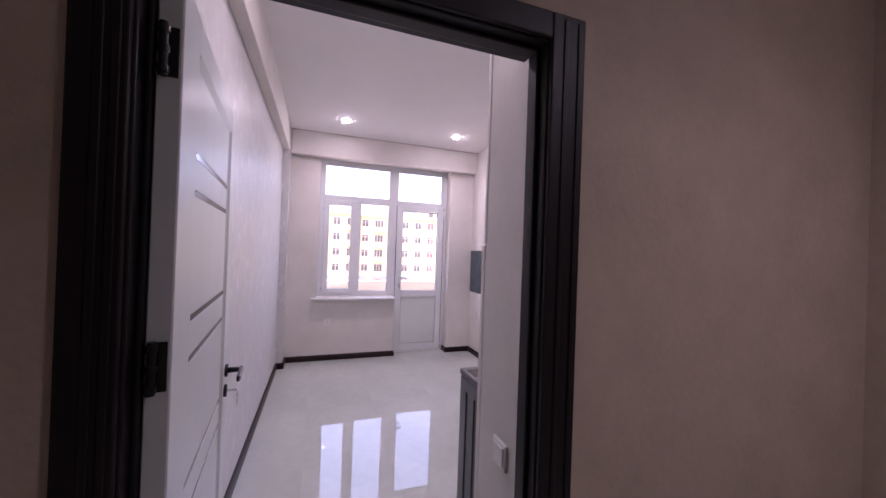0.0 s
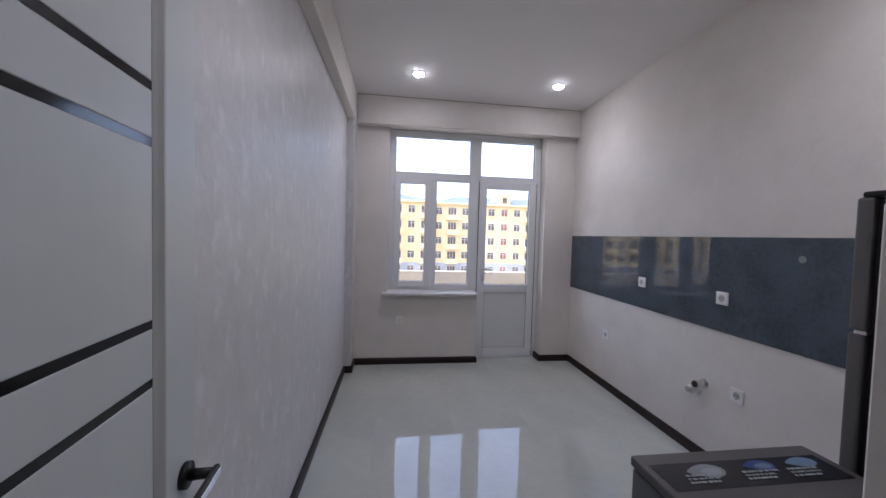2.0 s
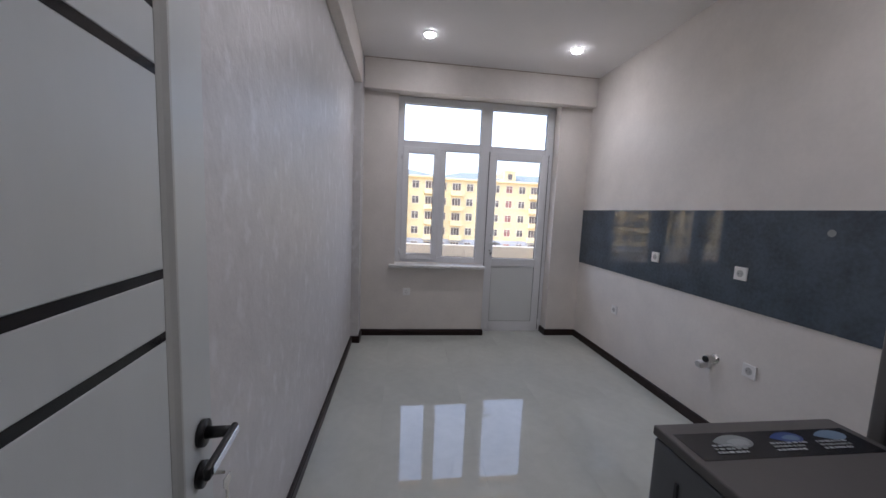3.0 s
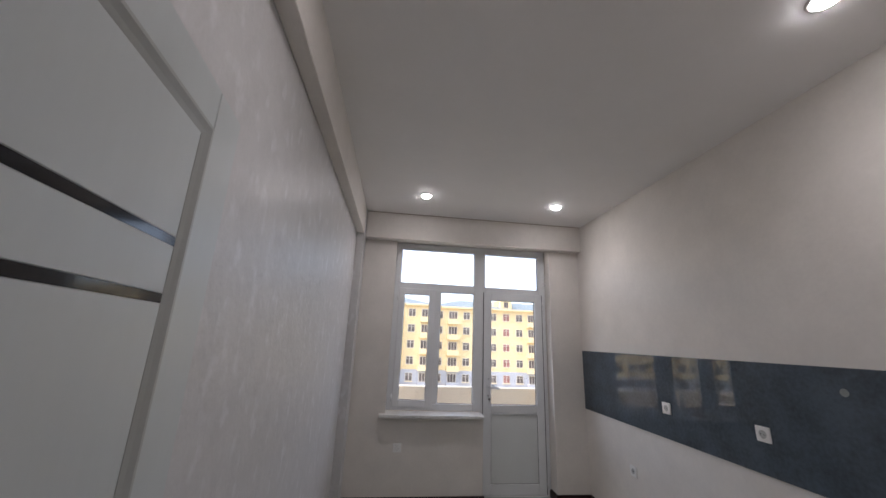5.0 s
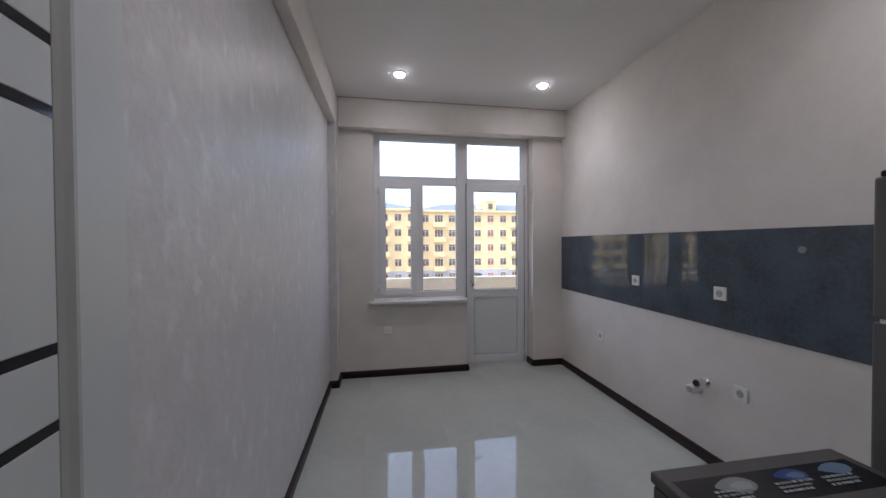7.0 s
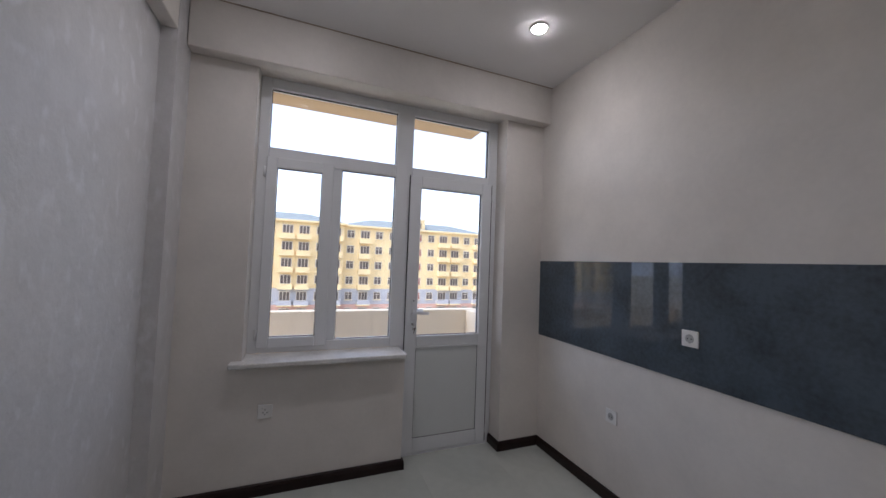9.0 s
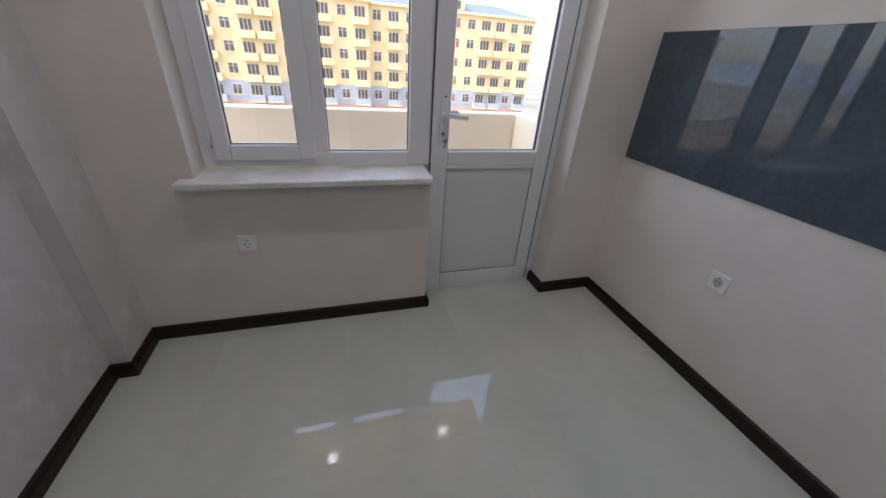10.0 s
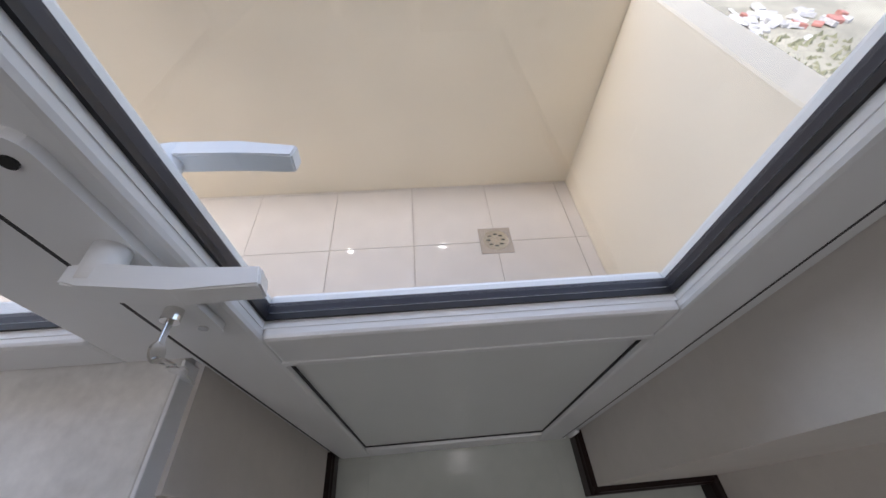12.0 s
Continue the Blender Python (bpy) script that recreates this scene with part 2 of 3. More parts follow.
struct("wall_return", [(0.995, XR + 0.15, DY1 - 0.029, YB - 0.02, 0, ZC), (0.995, XR, YB - 0.02, YB + 0.012, 0, 1.54)], M_WALL, "beige papered wall return beside the doorway with a low ledge", bev=0.004)
struct("corner_trim", [(0.992, 1.02, YB - 0.030, YB - 0.008, 1.545, ZC)], M_CEIL, "thin white corner strip on the wall return", "trim", 0.002)
struct("ceiling", [(XL - 0.15, XR + 0.15, DY1, YW + 0.25, ZC, ZC + 0.12)], M_CEIL, "smooth off-white ceiling with round downlights", "ceiling")
struct("beam_north", [(XJ + 0.004, XR, BEAM_Y, YW, BEAM_Z, ZC)], M_WALL, "boxed papered beam above the window wall", "beam", 0.004)
struct("beam_west", [(XL, XJ, DY1, YJ, BEAM_Z, ZC)], M_WALL, "boxed papered beam along the long wall", "beam", 0.004)
# Strip on the beam's face, the gap's shade put into its colour.
struct("shadow_gap", [(XJ + 0.004, XR, BEAM_Y - 0.006, BEAM_Y, ZC - 0.006, ZC)], M_GAP_SHADE, "thin dark strip painting the shade of the joint between beam and ceiling", "trim")
floor = struct("floor", [(XL - 0.15, XR + 0.15, -2.2, YW + 0.21, -0.12, -0.004)], M_GROUT, "pale polished porcelain tile floor mirroring the window", "floor")

# ---- hall behind the doorway, plain, closed ----
struct("hall_walls", [(-1.1, -1.0, -2.2, DY0, 0, 2.8), (2.6, 2.7, -2.2, DY0, 0, 2.8), (-1.1, 2.7, -2.3, -2.2, 0, 2.8), (-1.0, XL - 0.15, DY0, DY1, 0, 2.8)],
       M_HALL, "plain brownish papered hall walls")
struct("hall_ceiling", [(-1.1, 2.7, -2.3, DY0, 2.8, 2.9)], M_CEIL, "plain white hall ceiling", "ceiling")
struct("hall_floor", [(-1.1, XL - 0.15, -2.2, DY1, -0.12, -0.004)], M_FLOOR, "pale hall floor", "floor")


# ---- skirting boards ----
def skirting(name, x0, y0, x1, y1, side):
    """A dark moulded skirting from one point to another; side: +1 when the wall lies to the left of the way."""
    d = Vector((x1 - x0, y1 - y0, 0))
    m = Matrix.Translation((x0, y0, 0)) @ Matrix.Rotation(math.atan2(d.y, d.x), 4, "Z")
    bm = bmesh.new()
    prof = [(0, 0.0), (-side * 0.019, 0.0), (-side * 0.019, 0.05), (-side * 0.015, 0.058), (-side * 0.013, 0.066), (-side * 0.006, 0.072), (0, 0.072)]
    basis = Matrix(((0, 0, 1, 0), (1, 0, 0, 0), (0, 1, 0, 0), (0, 0, 0, 1)))
    prism(bm, prof, 0, d.length, m @ basis)
    return tagged(part(name, bm, M_BASE), "dark brown moulded skirting along the wall foot", "skirting board", "skirting boards", "structure")


skirting("baseboard", XL, DY1, XL, YJ, 1)
skirting("baseboard", XL, YJ, XJ + 0.019, YJ, 1)
skirting("baseboard", XJ, YJ, XJ, YW, 1)
skirting("baseboard", XJ, YW, 1.432 + 0.012, YW, 1)
skirting("baseboard", 1.432, YW - 0.019, 1.432, Y_FR, 1)
skirting("baseboard", WX1, Y_FR, WX1, YW - 0.019, 1)
skirting("baseboard", WX1 - 0.012, YW, XR, YW, 1)
skirting("baseboard", XR, YW, XR, 2.75, 1)

# ---- window unit ----
win = thing("window_1", pose(0, 0, 0), "white plastic window with fixed lights, beside the balcony door", "window", kind="structure")
FY0, FY1 = Y_FR, Y_FR + 0.07


def bar(name, x0, x1, z0, z1, parent, y0=FY0, y1=FY1, bev=0.006, material=None):
    return boxpart(name, (x0, x1, y0, y1, z0, z1), material or M_PVC, parent, bev, seg=2)


bar("frame_post", WX0, 0.455, 0.835, 2.715, win)
bar("frame_post", 2.152, WX1, 0.0, 2.715, win)
bar("mullion", 1.345, 1.478, 0.834, 2.66, win)
bar("frame_post", 1.425, 1.478, 0.0, 0.834, win, FY0 + 0.004)
bar("head_rail", 0.455, 2.152, 2.642, 2.715, win)
bar("transom", 0.455, 1.345, 2.14, 2.232, win)
bar("transom", 1.478, 2.152, 2.165, 2.226, win)
bar("bottom_rail", 0.455, 1.345, 0.835, 0.905, win)
bar("mullion", 0.872, 0.945, 0.905, 2.14, win)


def glazing(parent, x0, x1, z0, z1, y=FY0 + 0.032):
    """A pane with its glazing bead, black gasket and spacer."""
    for nm, g, t, ya, yb, mt in (("bead", 0.0, 0.013, y - 0.02, y - 0.004, M_PVC), ("gasket", 0.008, 0.009, y - 0.010, y - 0.0015, M_GASK), ("spacer", 0.002, 0.011, y + 0.002, y + 0.016, M_SPACER)):
        bm = bmesh.new()
        a, b, c, d = x0 - 0.012 + g, x1 + 0.012 - g, z0 - 0.012 + g, z1 + 0.012 - g
        box(bm, a, b, ya, yb, c, c + t)
        box(bm, a, b, ya, yb, d - t, d)
        box(bm, a, a + t, ya, yb, c + t, d - t)
        box(bm, b - t, b, ya, yb, c + t, d - t)
        part(nm, bm, mt, parent)
    p = boxpart("pane", (x0 - 0.006, x1 + 0.006, y - 0.001, y + 0.001, z0 - 0.006, z1 + 0.006), M_GLASS, parent, label="clear window glass")
    p.visible_shadow = False
    return p


glazing(win, 0.455, 1.345, 2.232, 2.642)
glazing(win, 1.478, 2.152, 2.226, 2.642)
glazing(win, 0.945, 1.345, 0.905, 2.14)
sash = boxpart("sash", (0.447, 0.515, FY0 - 0.018, FY0 + 0.05, 0.87, 2.165), M_PVC, win, 0.006, "opening casement of white plastic", 2)
for d in ((0.808, 0.885, FY0 - 0.018, FY0 + 0.05, 0.87, 2.165), (0.515, 0.808, FY0 - 0.018, FY0 + 0.05, 0.87, 0.94), (0.515, 0.808, FY0 - 0.018, FY0 + 0.05, 2.095, 2.165)):
    boxpart("sash_rail", d, M_PVC, sash, 0.006, seg=2)
glazing(sash, 0.515, 0.808, 0.94, 2.095, FY0 + 0.012)
for z in (0.96, 2.06):
    bm = bmesh.new()
    cyl(bm, 0.008, 0.008, 0.07, pose(0.438, FY0 - 0.008, z), 12)
    part("hinge", bm, M_PVC, win, smooth=True)

sill = thing("window_sill", pose(0, 0, 0), "white marbled window board with a rounded front edge", "window sill", kind="structure")
bm = bmesh.new()
box(bm, 0.325, 1.420, 5.785, Y_FR + 0.02, 0.800, 0.832, 0.008, 3)
part("board", bm, M_SILL, sill)
boxpart("end_cap", (1.420, 1.425, 5.782, Y_FR, 0.796, 0.834), M_PVC, sill, 0.001)

# ---- balcony door ----
bd = thing("door_2", pose(0, 0, 0), "white plastic balcony door, closed, glazed above a solid panel", "door", kind="structure")
LY0, LY1 = FY0 - 0.014, FY0 + 0.05
leaf = boxpart("stile", (1.462, 1.556, LY0, LY1, 0.02, 2.165), M_PVC, bd, 0.006, seg=2)
boxpart("stile", (2.095, 2.182, LY0, LY1, 0.02, 2.165), M_PVC, bd, 0.006, seg=2)
boxpart("top_rail", (1.556, 2.095, LY0, LY1, 2.076, 2.165), M_PVC, bd, 0.006, seg=2)
boxpart("middle_rail", (1.556, 2.095, LY0, LY1, 0.828, 0.908), M_PVC, bd, 0.006, seg=2)
boxpart("bottom_rail", (1.556, 2.095, LY0, LY1, 0.02, 0.125), M_PVC, bd, 0.006, seg=2)
boxpart("threshold", (1.47, 2.2, FY0 - 0.01, FY1, -0.004, 0.018), M_PVC, bd, 0.002)
boxpart("panel", (1.556, 2.095, LY0 + 0.012, LY1 - 0.01, 0.125, 0.828), M_PVC_P, bd)
bm = bmesh.new()
for d in ((1.556, 2.095, 0.125, 0.1275), (1.556, 1.5585, 0.125, 0.828), (2.0925, 2.095, 0.125, 0.828)):
    box(bm, d[0], d[1], LY0 + 0.008, LY0 + 0.0128, d[2], d[3])
part("panel_gasket", bm, M_GASK, bd)
boxpart("panel_bead", (1.53, 2.12, LY0 + 0.001, LY0 + 0.012, 0.812, 0.829), M_PVC, bd, 0.003)
for x in (1.4575, 2.1835):
    boxpart("leaf_seal", (x, x + 0.004, LY0 + 0.003, LY0 + 0.02, 0.02, 2.165), M_GASK, bd)
glazing(bd, 1.556, 2.095, 0.908, 2.076, LY0 + 0.034)
bm = bmesh.new()
out = []
for k in range(13):
    a = math.pi * k / 12
    out.append((0.016 * math.cos(a), 0.10 + 0.016 * math.sin(a)))
for k in range(13):
    a = math.pi + math.pi * k / 12
    out.append((0.016 * math.cos(a), -0.125 + 0.016 * math.sin(a)))
prism(bm, out, 0, 0.009, pose(1.522, LY0, 1.085, 90, 0, 0))
plate = part("handle_plate", bm, M_PVC, bd, "white lock plate with two screws")
for z in (1.182, 0.965):
    bm = bmesh.new()
    cyl(bm, 0.005, 0.005, 0.003, pose(1.522, LY0 - 0.0095, z, 90), 12)
    part("screw", bm, M_BLACK if z > 1 else M_CHROME, plate)
bm = bmesh.new()
cyl(bm, 0.013, 0.012, 0.036, pose(1.522, LY0 - 0.024, 1.098, 90), 20)
part("handle_neck", bm, M_PVC, bd, smooth=True)
bm = bmesh.new()
outl = [(-0.014, 0.010), (0.0, 0.0125), (0.06, 0.007), (0.115, 0.010), (0.118, -0.008), (0.06, -0.012), (0.0, -0.008), (-0.014, -0.006)]
prism(bm, outl, -0.011, 0.011, pose(1.522, LY0 - 0.040, 1.098, 0, 6, 0))
bmesh.ops.bevel(bm, geom=list(bm.edges), offset=0.002, segments=2, affect="EDGES")
part("lever", bm, M_PVC, bd, "white curved lever handle")
bm = bmesh.new()
cyl(bm, 0.013, 0.012, 0.05, pose(1.522, LY1 + 0.024, 1.098, 90), 20)
part("outer_handle_neck", bm, M_PVC, bd, smooth=True)
bm = bmesh.new()
prism(bm, [(x, -y) for x, y in outl[::-1]], -0.011, 0.011, pose(1.522, LY1 + 0.045, 1.098, 0, 4, 0))
bmesh.ops.bevel(bm, geom=list(bm.edges), offset=0.002, segments=2, affect="EDGES")
part("outer_lever", bm, M_PVC, bd, "white curved lever on the balcony side")
bm = bmesh.new()
cyl(bm, 0.0085, 0.0085, 0.014, pose(1.515, LY0 - 0.015, 1.005, 90), 16)
part("lock_cylinder", bm, M_CHROME, bd)
key = part("key", (lambda b: (box(b, 1.5135, 1.5165, LY0 - 0.045, LY0 - 0.02, 1.001, 1.009, 0.0008), cyl(b, 0.010, 0.010, 0.0025, pose(1.515, LY0 - 0.052, 1.004, 0, 90, 0), 16), b)[2])(bmesh.new()), M_CHROME, bd, "steel key in the lock")
bm = bmesh.new()
ring = [(1.515 + 0.011 * math.cos(a * math.pi / 8), LY0 - 0.056 - 0.003 * math.cos(a * math.pi / 8), 0.993 + 0.011 * math.sin(a * math.pi / 8)) for a in range(17)]
tube(bm, ring, 0.0012, 6)
part("key_ring", bm, M_CHROME, key)
bm = bmesh.new()
prism(bm, [(-0.008, 0), (-0.008, -0.012), (-0.003, -0.02), (-0.003, -0.045), (0.003, -0.047), (0.003, -0.02), (0.008, -0.012), (0.008, 0)], 0, 0.002, pose(1.523, LY0 - 0.058, 0.985, 90, 12, 0))
part("spare_key", bm, M_CHROME, key)
for z in (0.12, 2.05):
    bm = bmesh.new()
    cyl(bm, 0.007, 0.007, 0.07, pose(2.190, LY0 - 0.002, z), 12)
    part("hinge", bm, M_PVC, bd, smooth=True)

# ---- entrance door: dark frame and white leaf, standing open ----
fr = thing("door_1_frame", pose(0, 0, 0), "dark wenge door frame with moulded architraves", "door frame", kind="structure")
AW = 0.076
for nm, d in (("architrave", (OX0 - 0.095, OX0 - 0.005, DY0 - 0.016, DY0 - 0.001, 0, OZ + AW)), ("architrave", (OX1 + 0.005, OX1 + 0.112, DY0 - 0.016, DY0 - 0.001, 0, OZ + AW)),
              ("architrave_head", (OX0 - 0.005, OX1 + 0.005, DY0 - 0.0155, DY0 - 0.001, OZ + 0.005, OZ + AW)),
              ("jamb", (OX0 - 0.048, OX0, DY0 - 0.001, DY1 + 0.004, 0, OZ + 0.048)), ("jamb", (OX1, OX1 + 0.048, DY0 - 0.001, DY1 - 0.03, 0, OZ + 0.048)),
              ("jamb_head", (OX0, OX1, DY0 - 0.001, DY1 - 0.01, OZ, OZ + 0.048)),
              ("stop", (OX0, OX0 + 0.012, DY0 + 0.03, DY1 - 0.05, 0, OZ)), ("stop", (OX1 - 0.012, OX1, DY0 + 0.03, DY1 - 0.05, 0, OZ)), ("stop_head", (OX0 + 0.012, OX1 - 0.012, DY0 + 0.03, DY1 - 0.05, OZ - 0.012, OZ))):
    boxpart(nm, d, M_FRAME, fr, 0.004, seg=2)
for x in (OX0 - 0.055, OX0 - 0.03, OX1 + 0.04, OX1 + 0.085):
    bm = bmesh.new()
    box(bm, x, x + 0.014, DY0 - 0.020, DY0 - 0.0155, 0, OZ + 0.06, 0.0018)
    part("architrave_moulding", bm, M_FRAME, fr)

LW, LH = 0.835, 2.05
HX, HY = 0.132, 1.815
ld = thing("door_1", pose(HX, HY, 0.0, 0, 0, 5.4), "white panelled door with black inlays, standing open along the wall", "door", kind="structure")
boxpart("core", (-0.042, -0.008, 0.001, LW - 0.001, 0.001, LH - 0.001), M_LEAF, ld)
boxpart("hinge_stile", (-0.044, 0, -0.035, 0.118, 0, LH), M_LEAF, ld, 0.003)
boxpart("lock_stile", (-0.044, 0, 0.718, LW, 0, LH), M_LEAF, ld, 0.003)
boxpart("top_rail", (-0.044, -0.0005, 0.118, 0.718, 1.965, LH), M_LEAF, ld, 0.002)
boxpart("bottom_rail", (-0.044, -0.0005, 0.118, 0.718, 0, 0.12), M_LEAF, ld, 0.002)
for nm, m, ln in (("moulding", pose(0, 0.718, 0.12), 1.845), ("moulding_top", pose(0, 0.098, 1.975, 0, 90, 90), 0.602)):
    bm = bmesh.new()
    if nm == "moulding":
        prism(bm, [(0.0015, 0.0), (0.0015, -0.006), (-0.003, -0.017), (-0.006, -0.027), (-0.009, -0.029), (-0.009, 0.0)], 0, ln, m)
    else:
        lo = [(0.0015, 0.0), (0.0015, -0.006), (-0.003, -0.017), (-0.006, -0.027), (-0.009, -0.029), (-0.009, 0.0)]
        prism(bm, lo, 0.118, 0.718, Matrix(((1, 0, 0, 0), (0, 0, 1, 0), (0, 1, 0, 1.965), (0, 0, 0, 1))))
    part(nm, bm, M_BEAD, ld, "grey moulding strip")
for za, zb in ((0.12, 0.7995), (0.8145, 0.8945), (0.9095, 1.2105), (1.2255, 1.3135), (1.3285, 1.6265), (1.6415, 1.7215), (1.7365, 1.942)):
    boxpart("panel", (-0.02, -0.006, 0.1185, 0.690, za, zb), M_LEAF, ld, 0.0015)
for z in (0.807, 0.902, 1.218, 1.321, 1.634, 1.729):
    boxpart("inlay_strip", (-0.02, -0.0065, 0.1185, 0.690, z - 0.0075, z + 0.0075), M_STRIP, ld, label="glossy black inlay strip")
bm = bmesh.new()
cyl(bm, 0.026, 0.026, 0.010, pose(0.005, 0.785, 0.985, 0, 90, 0), 28)
part("rosette", bm, M_BLACK, ld, "round black handle rose", True)
bm = bmesh.new()
cyl(bm, 0.012, 0.010, 0.05, pose(0.034, 0.785, 0.985, 0, 90, 0), 20)
part("handle_neck", bm, M_BLACK, ld, smooth=True)
bm = bmesh.new()
box(bm, 0.052, 0.064, 0.66, 0.797, 0.974, 0.997, 0.004, 2)
part("lever", bm, M_BLACK, ld, "black lever handle with a chrome face")
boxpart("lever_face", (0.0645, 0.0665, 0.67, 0.79, 0.978, 0.993), M_CHROME, ld, 0.0008)
bm = bmesh.new()
cyl(bm, 0.025, 0.025, 0.010, pose(0.005, 0.775, 0.905, 0, 90, 0), 28)
part("escutcheon", bm, M_BLACK, ld, "round black keyhole cover", True)
boxpart("key_shaft", (0.01, 0.045, 0.7735, 0.7765, 0.901, 0.909), M_CHROME, ld, 0.0008)
bm = bmesh.new()
prism(bm, [(-0.012, 0.006), (-0.013, -0.010), (-0.004, -0.02), (-0.004, -0.055), (0.004, -0.058), (0.004, -0.02), (0.013, -0.010), (0.012, 0.006)], 0, 0.002, pose(0.047, 0.775, 0.89, 90, 0, 80))
part("key", bm, M_CHROME, ld, "steel key hanging in the lock")
for z in (1.89, 1.26, 0.25):
    bm = bmesh.new()
    box(bm, -0.036, -0.006, -0.039, -0.035, z - 0.05, z + 0.05, 0.001)
    cyl(bm, 0.008, 0.008, 0.105, pose(-0.030, -0.046, z), 14)
    for dz in (-0.04, 0.0, 0.04):
        cyl(bm, 0.011, 0.011, 0.014, pose(-0.030, -0.046, z + dz), 14)
    part("hinge", bm, M_BLACK, ld, "black butt hinge")

# ---- light switch on the wall return ----
sw = thing("light_switch", pose(0.995, 1.95, 0.855, 0, 0, -90), "white rocker light switch on the papered wall", "switch")
boxpart("plate", (-0.042, 0.042, -0.010, 0, -0.042, 0.042), M_SOCK, sw, 0.003, seg=2)
boxpart("rocker", (-0.030, 0.030, -0.015, -0.010, -0.030, 0.030), M_SOCK, sw, 0.002)


# ---- sockets ----
def socket(m, label, universal=False):
    s = thing("wall_socket", m, label, "socket", "wall sockets")
    boxpart("plate", (-0.042, 0.042, -0.010, 0, -0.042, 0.042), M_SOCK, s, 0.003, seg=2)
    if universal:
        for x, z, w, h in ((0, 0.012, 0.004, 0.010), (-0.011, -0.006, 0.010, 0.004), (0.011, -0.006, 0.010, 0.004), (0, -0.018, 0.004, 0.007), (-0.016, 0.02, 0.004, 0.003)):
            boxpart("slot", (x - w / 2, x + w / 2, -0.0108, -0.009, z - h / 2, z + h / 2), M_HOLE, s)
    else:
        bm = bmesh.new()
        cyl(bm, 0.022, 0.022, 0.002, pose(0, -0.0105, 0, 90), 28)
        part("well", bm, M_SOCKIN, s)
        for x in (-0.0095, 0.0095):
            bm = bmesh.new()
            cyl(bm, 0.003, 0.003, 0.002, pose(x, -0.0118, 0, 90), 12)
            part("pin_hole", bm, M_HOLE, s)
        for z in (-0.02, 0.02):
            boxpart("earth_clip", (-0.003, 0.003, -0.0125, -0.0105, z - 0.003, z + 0.003), M_CHROME, s)
    return s


SX = XR - 0.0005
socket(pose(SX - 0.0075, 4.6, 1.138, 0, 0, -90), "white socket set in the dark splashback")
socket(pose(SX - 0.0075, 3.846, 1.132, 0, 0, -90), "white socket set in the dark splashback")
socket(pose(SX, 5.096, 0.538, 0, 0, -90), "white socket low on the kitchen wall")
socket(pose(SX, 3.717, 0.545, 0, 0, -90), "white socket beside the water pipe stub")
socket(pose(0.535, YW - 0.0005, 0.512), "white universal socket below the window board", True)

# ---- splashback ----
sp = boxpart("splashback", (XR - 0.0075, XR - 0.0005, 2.95, 5.868 - 0.006, 0.912, 1.532), M_SPLASH, None, 0.0015)
tagged(sp, "glossy slate-blue splashback panel fixed along the kitchen wall", "splashback")
bm = bmesh.new()
cyl(bm, 0.019, 0.017, 0.0015, pose(XR - 0.0082, 3.41, 1.417, 0, 90, 0), 20)
tagged(part("round_sticker", bm, M_LGREY), "small torn pale sticker on the dark splashback", "sticker")

# ---- water pipe stubs ----
def pipe_outlet(y, z, label, tilt, rough_end):
    """A wall rose, a short bright stub, a collar and its open or capped end."""
    p = thing("pipe_outlet", pose(XR, y, z, 0, 0, tilt), label, "pipe outlet")
    bm = bmesh.new()
    cyl(bm, 0.036, 0.030, 0.010, pose(-0.005, 0, 0, 0, -90, 0), 28)
    part("flange", bm, M_SOCK if not rough_end else M_CHROME, p)
    bm = bmesh.new()
    cyl(bm, 0.023, 0.023, 0.045, pose(-0.03, 0, 0, 0, 90, 0), 20)
    part("pipe_stub", bm, M_CHROME if rough_end else M_SOCK, p, smooth=False)
    bm = bmesh.new()
    cyl(bm, 0.029, 0.027, 0.022, pose(-0.06, 0, 0, 0, -90, 0), 8 if rough_end else 20)
    part("collar", bm, M_CHROME if rough_end else M_SOCK, p)
    bm = bmesh.new()
    cyl(bm, 0.021, 0.021, 0.014, pose(-0.071, 0, 0, 0, 90, 0), 18)
    part("end", bm, M_BLACK if rough_end else M_SOCKIN, p)


pipe_outlet(3.958, 0.520, "chrome water outlet with an open black end", 0, True)
pipe_outlet(4.01, 0.462, "white capped waste outlet below the water outlet", 0, False)

# ---- washing machine ----
WX, WY0, WY1, WH = 1.185, 2.17, 2.765, 0.85
wm = thing("washing_machine", pose(WX, WY0, 0), "dark grey washing machine with a new-appliance sticker on top", "washing machine")
boxpart("body", (0, 0.595, 0.0, WY1 - WY0, 0.02, WH - 0.03), M_WASH, wm, 0.008, seg=2)
boxpart("top", (-0.001, 0.596, -0.001, WY1 - WY0 + 0.008, WH - 0.028, WH + 0.002), M_WASHT, wm, 0.006, "brownish grey lid", 3)
# Pressed side grooves as black strips, the grooves' shade put into the colour.
for v in (0.10, 0.20, 0.30, 0.40, 0.50):
    boxpart("groove_shade", (-0.005, 0.002, v - 0.006, v + 0.006, 0.10, WH - 0.10 - (0.03 if v == 0.3 else 0)), M_GASK, wm, 0.002)
bm = bmesh.new()
cyl(bm, 0.17, 0.16, 0.03, pose(0.297, WY1 - WY0 + 0.012, 0.42, -90), 40)
part("porthole", bm, M_BLACK, wm, "round black door")
for x in (0.05, 0.545):
    for y in (0.05, 0.54):
        bm = bmesh.new()
        cyl(bm, 0.02, 0.02, 0.022, pose(x, y, 0.011), 14)
        part("foot", bm, M_BLACK, wm)
